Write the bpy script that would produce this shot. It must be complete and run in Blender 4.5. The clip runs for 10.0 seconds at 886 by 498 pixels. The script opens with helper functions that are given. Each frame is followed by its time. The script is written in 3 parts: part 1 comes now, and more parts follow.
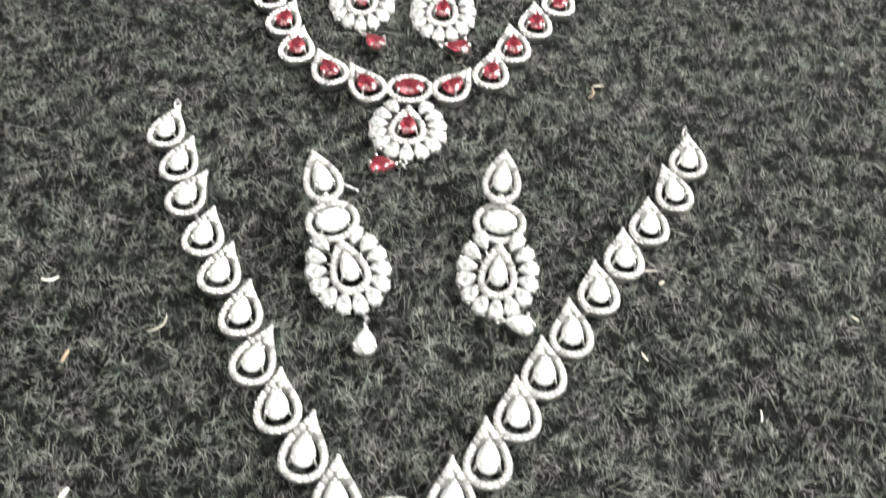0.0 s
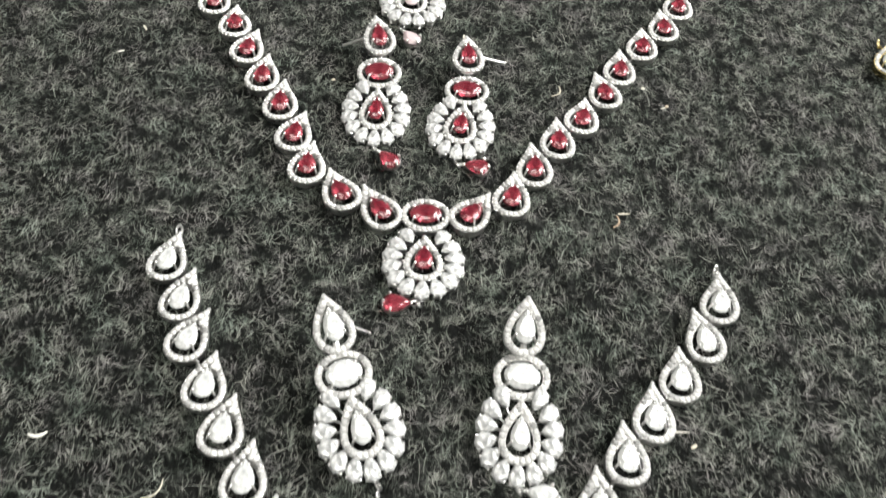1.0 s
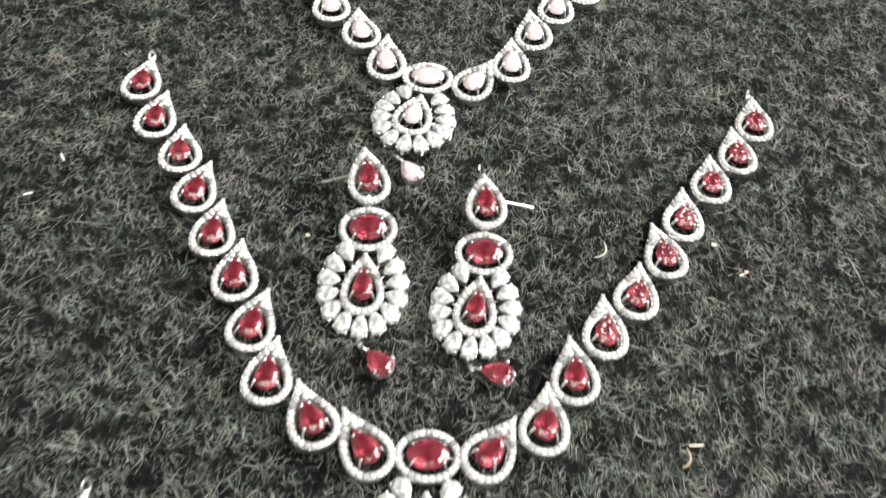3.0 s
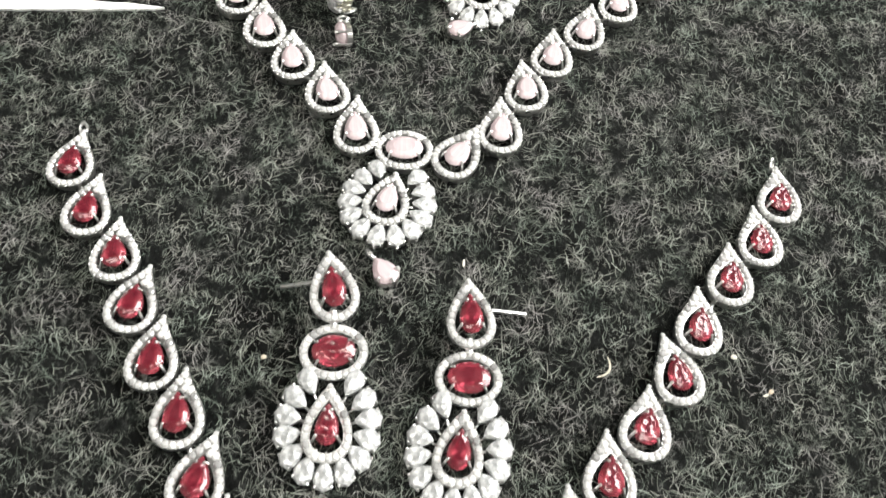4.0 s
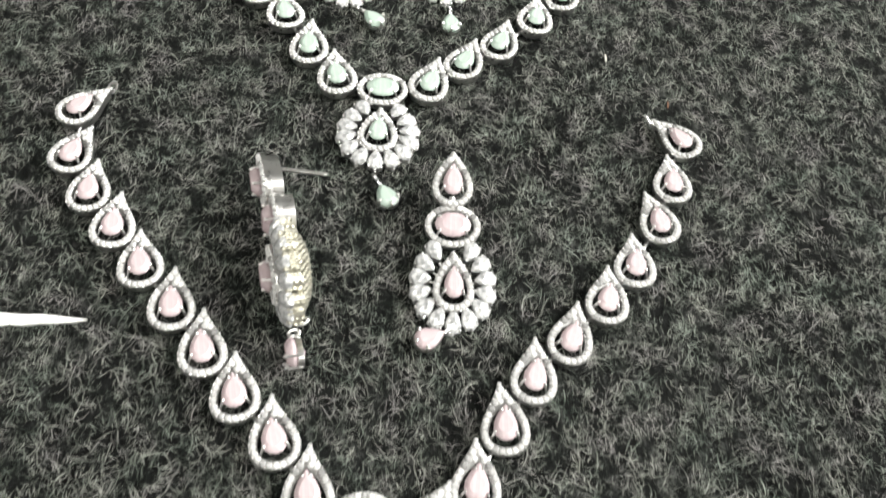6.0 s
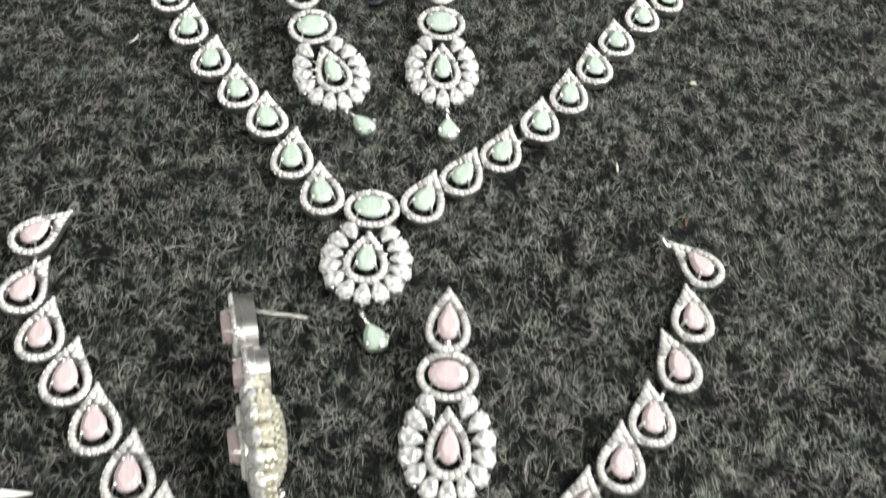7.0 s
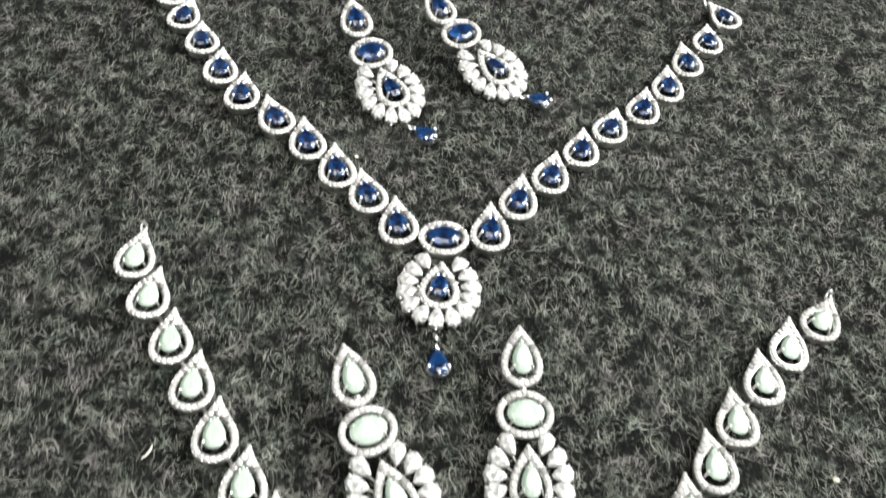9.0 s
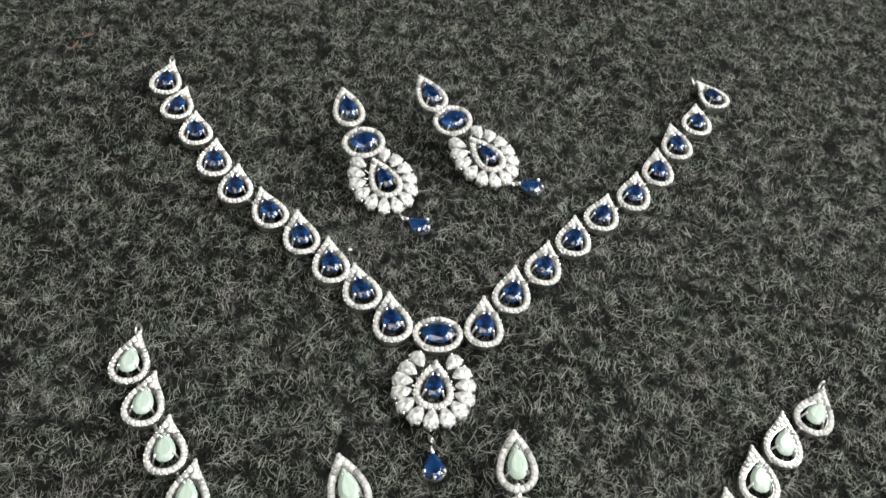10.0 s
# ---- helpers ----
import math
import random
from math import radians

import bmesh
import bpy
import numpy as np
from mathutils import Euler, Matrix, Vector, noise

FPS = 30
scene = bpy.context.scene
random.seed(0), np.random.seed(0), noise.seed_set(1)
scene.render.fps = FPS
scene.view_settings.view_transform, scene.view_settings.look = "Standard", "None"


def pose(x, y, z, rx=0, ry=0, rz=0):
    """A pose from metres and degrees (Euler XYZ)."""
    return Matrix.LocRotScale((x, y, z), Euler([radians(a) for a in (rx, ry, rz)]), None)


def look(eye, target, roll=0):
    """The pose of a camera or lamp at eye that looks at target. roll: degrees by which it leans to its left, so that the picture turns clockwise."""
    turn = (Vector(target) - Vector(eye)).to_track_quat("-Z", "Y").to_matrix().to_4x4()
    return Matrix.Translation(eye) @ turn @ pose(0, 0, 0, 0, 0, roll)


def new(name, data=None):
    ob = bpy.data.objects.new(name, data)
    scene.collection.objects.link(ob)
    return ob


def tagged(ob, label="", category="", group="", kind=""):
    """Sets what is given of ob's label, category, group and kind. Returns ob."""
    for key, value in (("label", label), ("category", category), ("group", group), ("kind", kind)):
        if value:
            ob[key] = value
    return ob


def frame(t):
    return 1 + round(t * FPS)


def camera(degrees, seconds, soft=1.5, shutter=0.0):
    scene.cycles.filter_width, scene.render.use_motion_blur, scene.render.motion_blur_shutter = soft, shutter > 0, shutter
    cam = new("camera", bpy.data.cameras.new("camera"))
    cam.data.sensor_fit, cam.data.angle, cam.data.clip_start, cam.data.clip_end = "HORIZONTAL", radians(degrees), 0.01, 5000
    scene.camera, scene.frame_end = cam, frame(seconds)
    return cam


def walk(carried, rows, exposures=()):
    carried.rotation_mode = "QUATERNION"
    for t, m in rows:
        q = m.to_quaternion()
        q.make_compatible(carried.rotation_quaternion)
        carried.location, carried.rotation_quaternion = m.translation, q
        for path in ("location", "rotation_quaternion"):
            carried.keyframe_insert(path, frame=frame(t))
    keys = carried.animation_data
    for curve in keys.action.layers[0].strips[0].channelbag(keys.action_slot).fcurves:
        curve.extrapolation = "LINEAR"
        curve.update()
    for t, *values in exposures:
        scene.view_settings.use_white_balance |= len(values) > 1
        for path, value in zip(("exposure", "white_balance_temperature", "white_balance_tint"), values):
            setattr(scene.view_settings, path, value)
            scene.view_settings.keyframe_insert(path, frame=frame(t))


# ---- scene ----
cam = camera(53.0, 10.0, shutter=0.5)
PATH = [
    (0.0, pose(0.00588, -0.24142, 0.13645, 35.927, -2.685, -1.178)),
    (0.5, pose(0.00135, -0.23101, 0.14241, 37.088, -3.473, -0.684)),
    (1.0, pose(0.00077, -0.21560, 0.14175, 37.025, -3.944, -0.508)),
    (1.5, pose(0.00047, -0.19935, 0.13747, 36.127, -3.919, -0.199)),
    (2.0, pose(-0.00029, -0.18415, 0.13329, 35.401, -3.886, 0.060)),
    (2.5, pose(-0.00000, -0.17000, 0.13020, 35.106, -4.019, 0.000)),
    (3.0, pose(0.00097, -0.15280, 0.12687, 35.342, -4.200, -0.001)),
    (3.2, pose(0.00284, -0.14547, 0.12279, 35.469, -4.143, -0.065)),
    (4.3, pose(0.00370, -0.11140, 0.12640, 30.500, -4.750, -0.880)),
    (4.5, pose(0.00323, -0.10922, 0.12982, 30.443, -5.073, -1.062)),
    (5.0, pose(0.00350, -0.09572, 0.13590, 29.900, -4.900, -1.200)),
    (5.5, pose(0.00364, -0.07678, 0.13557, 32.181, -5.616, -1.792)),
    (7.0, pose(0.00714, -0.03300, 0.13268, 34.011, -5.548, -1.512)),
    (7.5, pose(0.00125, -0.01640, 0.13925, 35.891, -6.263, -1.022)),
    (8.0, pose(-0.00289, 0.00559, 0.13483, 35.889, -6.402, -0.779)),
    (8.5, pose(-0.00505, 0.02408, 0.13806, 37.498, -6.969, -1.105)),
    (9.0, pose(-0.00590, 0.04204, 0.14066, 37.450, -5.152, -2.062)),
    (9.5, pose(-0.00613, 0.05228, 0.14552, 38.062, -4.732, -2.758)),
    (10.0, pose(-0.00602, 0.05262, 0.15016, 39.167, -4.984, -2.817)),
]
walk(cam, PATH, [(0.0, 0.57), (0.5, 0.08), (1.0, 0.28), (1.5, -0.36), (2.0, -0.9), (2.5, 0.2), (3.0, 0.38), (4.5, 0.28), (5.0, 0.4), (5.5, 0.32),
                 (7.0, 0.14), (7.5, -0.18), (8.0, -0.23), (8.5, 0.6), (9.0, 0.42), (9.5, 0.38), (10.0, -0.02)])

# ---- world and light ----
world = bpy.data.worlds.new("world")
scene.world = world
world.use_nodes = True
wn = world.node_tree
sky = wn.nodes.new("ShaderNodeTexSky")
sky.sky_type, sky.sun_disc, sky.sun_elevation, sky.sun_rotation = "NISHITA", False, radians(48), radians(75)
wn.links.new(sky.outputs[0], wn.nodes["Background"].inputs[0])
wn.nodes["Background"].inputs[1].default_value = 0.08


def area(name, m, w, h, power, color):
    d = bpy.data.lights.new(name, "AREA")
    d.shape, d.size, d.size_y, d.energy, d.color = "RECTANGLE", w, h, power, color
    o = new(name, d)
    o.matrix_world = m
    return o


# Added lamps, sources unseen: a side panel for leftward shadows, a large overhead one.
area("added_side_light", look((0.97, 0.18, 0.82), (0, 0.05, 0.05)), 1.15, 0.85, 37, (1.0, 1.0, 0.96))
area("added_top_light", look((-0.2, -0.6, 2.52), (0.1, 0.1, 0)), 2.4, 1.8, 72, (1.0, 0.985, 0.915))


# ---- materials ----
def material(name):
    m = bpy.data.materials.new(name)
    m.use_nodes = True
    return m, m.node_tree.nodes, m.node_tree.links, m.node_tree.nodes["Principled BSDF"]


def noise_tex(n, l, scale, detail=4.0, rough=0.6, stretch=None, source="Object"):
    co = n.new("ShaderNodeTexCoord")
    t = n.new("ShaderNodeTexNoise")
    t.inputs["Scale"].default_value, t.inputs["Detail"].default_value, t.inputs["Roughness"].default_value = scale, detail, rough
    if stretch:
        mp = n.new("ShaderNodeMapping")
        mp.inputs["Scale"].default_value = stretch
        l.new(co.outputs[source], mp.inputs[0])
        l.new(mp.outputs[0], t.inputs["Vector"])
    else:
        l.new(co.outputs[source], t.inputs["Vector"])
    return t


def ramp(n, l, src, stops):
    r = n.new("ShaderNodeValToRGB")
    while len(r.color_ramp.elements) < len(stops):
        r.color_ramp.elements.new(0.5)
    for e, (p, c) in zip(r.color_ramp.elements, stops):
        e.position, e.color = p, (*c, 1)
    l.new(src, r.inputs[0])
    return r


def bump(n, l, src, bsdf, strength, distance):
    b = n.new("ShaderNodeBump")
    b.inputs["Strength"].default_value, b.inputs["Distance"].default_value = strength, distance
    l.new(src, b.inputs["Height"])
    l.new(b.outputs[0], bsdf.inputs["Normal"])


def metal(name, color, rough):
    m, n, l, b = material(name)
    b.inputs["Metallic"].default_value = 1.0
    t = noise_tex(n, l, 900, 3)
    r = ramp(n, l, t.outputs[0], [(0.3, tuple(c * 0.82 for c in color)), (0.7, color)])
    l.new(r.outputs[0], b.inputs["Base Color"])
    mr = n.new("ShaderNodeMapRange")
    mr.inputs["To Min"].default_value, mr.inputs["To Max"].default_value = rough * 0.7, rough * 1.5
    l.new(t.outputs[0], mr.inputs[0])
    l.new(mr.outputs[0], b.inputs["Roughness"])
    bump(n, l, t.outputs[0], b, 0.15, 0.0002)
    return m


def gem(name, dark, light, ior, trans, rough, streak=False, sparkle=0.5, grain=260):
    """A stone: cloudy colour with painted glints, and small inner facets that turn the light."""
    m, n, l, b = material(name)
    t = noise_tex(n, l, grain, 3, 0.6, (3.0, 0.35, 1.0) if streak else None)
    # Dark-to-light mottling puts facet glints into the colour, cat's-eye sheen where streaked.
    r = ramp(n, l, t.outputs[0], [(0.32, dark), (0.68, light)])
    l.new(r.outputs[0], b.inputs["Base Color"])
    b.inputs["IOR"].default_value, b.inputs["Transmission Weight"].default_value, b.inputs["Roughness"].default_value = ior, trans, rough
    if sparkle:
        co = n.new("ShaderNodeTexCoord")
        v = n.new("ShaderNodeTexVoronoi")
        v.inputs["Scale"].default_value = 950
        l.new(co.outputs["Object"], v.inputs["Vector"])
        bump(n, l, v.outputs["Distance"], b, sparkle, 0.0006)
    return m


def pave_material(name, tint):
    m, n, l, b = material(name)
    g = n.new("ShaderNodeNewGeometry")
    # Each tiny stone gets a random tone, so sparkle is painted into the colour.
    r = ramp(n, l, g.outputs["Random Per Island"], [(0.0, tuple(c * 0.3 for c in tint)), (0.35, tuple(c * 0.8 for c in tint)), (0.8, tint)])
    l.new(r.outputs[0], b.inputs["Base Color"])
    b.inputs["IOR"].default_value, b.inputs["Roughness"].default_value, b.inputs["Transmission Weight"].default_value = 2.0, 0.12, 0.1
    return m


SILVER = metal("rhodium_silver", (0.77, 0.76, 0.75), 0.27)
GOLD = metal("gold_plate", (0.85, 0.7, 0.38), 0.22)
# Silver with its warm inner reflections put into the metal colour.
WARM_SILVER = metal("warm_tinted_silver", (0.69, 0.665, 0.565), 0.36)
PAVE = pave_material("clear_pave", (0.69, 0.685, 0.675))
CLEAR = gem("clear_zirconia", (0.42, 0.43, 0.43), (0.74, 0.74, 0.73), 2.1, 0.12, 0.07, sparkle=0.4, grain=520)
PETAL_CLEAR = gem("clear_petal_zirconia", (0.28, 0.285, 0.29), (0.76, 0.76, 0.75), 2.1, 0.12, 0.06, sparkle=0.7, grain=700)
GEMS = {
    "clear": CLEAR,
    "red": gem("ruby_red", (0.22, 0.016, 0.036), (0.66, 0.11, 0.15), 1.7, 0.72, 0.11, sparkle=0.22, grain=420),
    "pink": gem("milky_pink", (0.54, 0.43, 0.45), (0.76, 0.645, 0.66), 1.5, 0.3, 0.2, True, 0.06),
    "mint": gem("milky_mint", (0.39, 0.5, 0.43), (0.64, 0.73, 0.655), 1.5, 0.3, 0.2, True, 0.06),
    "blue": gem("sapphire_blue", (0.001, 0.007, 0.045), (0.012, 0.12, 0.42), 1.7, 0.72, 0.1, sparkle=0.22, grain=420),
}
WORDS = {"clear": "clear white", "red": "ruby red", "pink": "milky pale pink", "mint": "milky mint green", "blue": "sapphire blue"}

# felt sheet: dark wool with cloudy blotches of lighter fibre
FELT, n, l, b = material("felt_sheet")
t1, t2 = noise_tex(n, l, 420, 6, 0.75, (1.6, 0.7, 1.0)), noise_tex(n, l, 26, 3, 0.55)
mx = n.new("ShaderNodeMath")
mx.operation = "MULTIPLY_ADD"
mx.inputs[1].default_value = 0.75
l.new(t1.outputs[0], mx.inputs[0])
m2 = n.new("ShaderNodeMath")
m2.operation = "MULTIPLY"
m2.inputs[1].default_value = 0.25
l.new(t2.outputs[0], m2.inputs[0])
l.new(m2.outputs[0], mx.inputs[2])
r = ramp(n, l, mx.outputs[0], [(0.42, (0.002, 0.0022, 0.002)), (0.55, (0.008, 0.0085, 0.008)), (0.68, (0.055, 0.057, 0.053))])
l.new(r.outputs[0], b.inputs["Base Color"])
b.inputs["Roughness"].default_value, b.inputs["Specular IOR Level"].default_value = 0.95, 0.1
bump(n, l, t1.outputs[0], b, 0.9, 0.0012)

FIBRE, n, l, b = material("wool_fibre")
g = n.new("ShaderNodeNewGeometry")
r = ramp(n, l, g.outputs["Random Per Island"],
         [(0.0, (0.065, 0.067, 0.063)), (0.3, (0.185, 0.19, 0.178)), (0.75, (0.29, 0.297, 0.28)), (0.97, (0.365, 0.372, 0.352)), (1.0, (0.48, 0.485, 0.46))])
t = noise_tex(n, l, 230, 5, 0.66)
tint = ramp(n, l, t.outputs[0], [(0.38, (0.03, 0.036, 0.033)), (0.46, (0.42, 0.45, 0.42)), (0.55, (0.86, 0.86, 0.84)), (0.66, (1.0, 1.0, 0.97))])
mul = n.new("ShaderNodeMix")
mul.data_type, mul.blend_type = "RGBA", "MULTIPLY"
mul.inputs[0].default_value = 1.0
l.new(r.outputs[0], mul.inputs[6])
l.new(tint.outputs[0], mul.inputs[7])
hue = ramp(n, l, noise_tex(n, l, 120, 3, 0.6).outputs[0], [(0.36, (0.92, 1.0, 0.95)), (0.5, (1.0, 1.0, 0.97)), (0.64, (1.0, 0.93, 0.99))])
dye = n.new("ShaderNodeMix")
dye.data_type, dye.blend_type = "RGBA", "MULTIPLY"
dye.inputs[0].default_value = 1.0
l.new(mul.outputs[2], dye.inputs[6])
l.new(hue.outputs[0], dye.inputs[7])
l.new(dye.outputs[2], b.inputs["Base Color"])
b.inputs["Roughness"].default_value, b.inputs["Specular IOR Level"].default_value = 0.85, 0.1

# Plaster of the added room shell, greyed to hold down bounced light.
PLASTER, n, l, b = material("shell_plaster")
t = noise_tex(n, l, 9, 5)
r = ramp(n, l, t.outputs[0], [(0.3, (0.46, 0.46, 0.45)), (0.7, (0.54, 0.54, 0.52))])
l.new(r.outputs[0], b.inputs["Base Color"])
b.inputs["Roughness"].default_value = 0.8
bump(n, l, t.outputs[0], b, 0.2, 0.002)

GAP_WHITE, n, l, b = material("gap_white")
t = noise_tex(n, l, 400, 4)
r = ramp(n, l, t.outputs[0], [(0.3, (0.74, 0.75, 0.73)), (0.7, (0.86, 0.86, 0.84))])
l.new(r.outputs[0], b.inputs["Base Color"])
b.inputs["Roughness"].default_value = 0.7

LINT, n, l, b = material("lint_fleck")
oi = n.new("ShaderNodeObjectInfo")
r = ramp(n, l, oi.outputs["Random"], [(0.0, (0.75, 0.73, 0.68)), (0.6, (0.6, 0.56, 0.46)), (1.0, (0.4, 0.25, 0.15))])
l.new(r.outputs[0], b.inputs["Base Color"])
b.inputs["Roughness"].default_value = 0.7

RUST, n, l, b = material("rust_brown_lint")
r = ramp(n, l, noise_tex(n, l, 900, 3).outputs[0], [(0.3, (0.1, 0.045, 0.025)), (0.7, (0.2, 0.095, 0.05))])
l.new(r.outputs[0], b.inputs["Base Color"])
b.inputs["Roughness"].default_value = 0.85

MM = 0.001


# ---- building helpers ----
def part(name, bm, mat, parent=None, label="", m=None, kind=""):
    me = bpy.data.meshes.new(name)
    bm.to_mesh(me)
    bm.free()
    me.materials.append(mat)
    return hang(name, me, parent, m, label, kind)


def hang(name, me, parent=None, m=None, label="", kind=""):
    o = new(name, me)
    o.parent = parent
    if m is not None:
        o.matrix_basis = m
    return tagged(o, label, kind=kind)


def mesh_of(name, bm, mat):
    me = bpy.data.meshes.new(name)
    bm.to_mesh(me)
    bm.free()
    me.materials.append(mat)
    return me


def pear(w, length, count, lean=0.0, power=1.15):
    """Outline of a drop with its tip towards +y, in mm; lean draws the tip out sideways into a small flame."""
    widest = max(math.sin(a / 50) * math.sin(a / 100) ** power for a in range(1, 157))
    pts = []
    for i in range(count):
        a = 2 * math.pi * i / count
        x, y = math.sin(a) * math.sin(a / 2) ** power / widest, math.cos(a)
        flame = max(0.0, (y - 0.55) / 0.45) ** 2 if lean else 0.0
        x = x * w / 2 + lean * max(0.0, y - 0.2) ** 2 * 1.4
        pts.append((x, length / 2 * (y + 0.12) + 1.1 * flame))
    return pts


def oval(w, h, count):
    return [(w / 2 * math.sin(2 * math.pi * i / count), h / 2 * math.cos(2 * math.pi * i / count)) for i in range(count)]


def even(pts, count):
    """Points at equal steps along a closed outline, with their outward normals."""
    p = np.array(pts + pts[:1])
    s = np.concatenate([[0], np.cumsum(np.linalg.norm(np.diff(p, axis=0), axis=1))])
    u = np.arange(count) / count * s[-1]
    q = np.stack([np.interp(u, s, p[:, 0]), np.interp(u, s, p[:, 1])], 1)
    d = np.roll(q, -1, 0) - np.roll(q, 1, 0)
    nrm = np.stack([-d[:, 1], d[:, 0]], 1)
    return q, nrm / np.linalg.norm(nrm, axis=1)[:, None], s[-1]


def loft(bm, rings, closed=True, cap=False):
    """Skin rings of (x, y, z) in mm; closed joins the last ring to the first."""
    vs = [[bm.verts.new((x * MM, y * MM, z * MM)) for x, y, z in r] for r in rings]
    k = len(vs[0])
    pairs = list(zip(vs, vs[1:])) + ([(vs[-1], vs[0])] if closed else [])
    for a, c in pairs:
        for i in range(k):
            bm.faces.new((a[i], a[(i + 1) % k], c[(i + 1) % k], c[i]))
    if cap:
        bm.faces.new(vs[0])
        bm.faces.new(list(reversed(vs[-1])))
    return vs


def at_z(pts, z):
    return [(x, y, z) for x, y in pts]


def ball(bm, x, y, z, r):
    bmesh.ops.create_icosphere(bm, subdivisions=1, radius=r * MM, matrix=Matrix.Translation((x * MM, y * MM, z * MM)))


def tube(bm, a, c, r, sides=6):
    a, c = Vector(a) * MM, Vector(c) * MM
    q = (c - a).to_track_quat("Z", "Y").to_matrix().to_4x4()
    bmesh.ops.create_cone(bm, cap_ends=True, segments=sides, radius1=r * MM, radius2=r * MM, depth=(c - a).length,
                          matrix=Matrix.Translation((a + c) / 2) @ q)


def torus(bm, m, big, small, n1=16, n2=6, flat=1.0):
    rings = []
    for i in range(n1):
        a = 2 * math.pi * i / n1
        ring = []
        for j in range(n2):
            c = 2 * math.pi * j / n2
            v = m @ Vector(((big + small * math.cos(c)) * math.cos(a), (big + small * math.cos(c)) * math.sin(a) * flat, small * math.sin(c)))
            ring.append(tuple(v))
        rings.append(ring)
    loft(bm, rings)


def brilliant(bm, x, y, z, r, sides=7, turn=0.0):
    def ring(k, h):
        return [bm.verts.new(((x + r * k * math.cos(turn + 2 * math.pi * i / sides)) * MM, (y + r * k * math.sin(turn + 2 * math.pi * i / sides)) * MM, (z + h) * MM))
                for i in range(sides)]
    top, girdle, low = ring(0.5, 0.42 * r), ring(1.0, 0.0), ring(0.6, -0.4 * r)
    bm.faces.new(top)
    for a, c in ((girdle, top), (low, girdle)):
        for i in range(sides):
            bm.faces.new((a[i], a[(i + 1) % sides], c[(i + 1) % sides], c[i]))


def faceted(outline, z, h, deep, table=0.5):
    """A cut stone: table, two rows of crown facets, girdle, two rows of pavilion facets down to a small keel."""
    bm = bmesh.new()
    k = len(outline)
    mid = [((outline[i][0] + outline[(i + 1) % k][0]) / 2, (outline[i][1] + outline[(i + 1) % k][1]) / 2) for i in range(k)]
    rings = [at_z([(x * table, y * table) for x, y in outline], z + h), at_z([(x * 0.86, y * 0.86) for x, y in mid], z + h * 0.6),
             at_z(outline, z + 0.12), at_z(outline, z - 0.05),
             at_z([(x * 0.6, y * 0.6) for x, y in mid], z - deep * 0.6), at_z([(x * 0.12, y * 0.12) for x, y in outline], z - deep)]
    vs = [[bm.verts.new((x * MM, y * MM, q * MM)) for x, y, q in r] for r in rings]
    bm.faces.new(list(reversed(vs[0])))
    bm.faces.new(vs[-1])

    def zig(a, c):
        for i in range(k):
            bm.faces.new((a[i], c[i], a[(i + 1) % k]))
            bm.faces.new((a[(i + 1) % k], c[i], c[(i + 1) % k]))
    zig(vs[0], vs[1])
    for i in range(k):
        bm.faces.new((vs[1][i], vs[2][i], vs[2][(i + 1) % k]))
        bm.faces.new((vs[1][i], vs[2][(i + 1) % k], vs[1][(i + 1) % k]))
        bm.faces.new((vs[2][i], vs[3][i], vs[3][(i + 1) % k], vs[2][(i + 1) % k]))
    zig(vs[3], vs[4])
    for i in range(k):
        bm.faces.new((vs[4][i], vs[5][i], vs[5][(i + 1) % k]))
        bm.faces.new((vs[4][i], vs[5][(i + 1) % k], vs[4][(i + 1) % k]))
    bmesh.ops.recalc_face_normals(bm, faces=bm.faces)
    return bm


def inset(outline, depth, count):
    q, nrm, _ = even(outline, count)
    return [tuple(v) for v in q - nrm * depth]


def spread(spots, gap):
    """Those spots that keep the gap from all the earlier ones."""
    out = []
    for x, y in spots:
        if all(math.dist((x, y), p) > gap for p in out):
            out.append((x, y))
    return out


def setting(outer, inner, prongs, top=2.1, cup=True, crown=()):
    """The metal of a halo: a grained ring with a side wall, a seat for the stone and claw prongs; and its row of tiny stones."""
    bm = bmesh.new()
    small = [((x * 0.9), (y * 0.9)) for x, y in outer]
    loft(bm, [at_z(outer, top - 0.75), at_z(outer, top - 0.3), at_z([(o[0] * 0.94 + i[0] * 0.06, o[1] * 0.94 + i[1] * 0.06) for o, i in zip(outer, inner)], top - 0.12),
              at_z(inner, top - 0.12), at_z(inner, top - 0.9)])
    if cup:
        thin = [(x * 0.82, y * 0.82) for x, y in outer]
        loft(bm, [at_z(small, 0.0), at_z(small, top - 0.6), at_z(thin, top - 0.6), at_z(thin, 0.0)])
    length = sum(math.dist(a, c) for a, c in zip(outer, outer[1:] + outer[:1]))
    count = round((length - 4.0) / 1.02)
    tx, ty = outer[0]
    row = spread([(tx * 0.92, ty - 0.5)] + inset(outer, 0.63, count) + list(crown), 0.62)
    for x, y in inset(outer, 0.1, count * 2)[1::2]:
        ball(bm, x, y, top - 0.1, 0.17)
    for px, py, ix, iy in prongs:
        tube(bm, (ix, iy, top - 0.9), (px * 1.04, py * 1.04, top + 0.8), 0.2)
        ball(bm, px, py, top + 0.98, 0.28)
    pv = bmesh.new()
    for i, (x, y) in enumerate(row):
        brilliant(pv, x, y, top + 0.05, 0.4 if i == 0 else 0.6, 7, i * 0.7)
    bmesh.ops.recalc_face_normals(pv, faces=pv.faces)
    return bm, pv


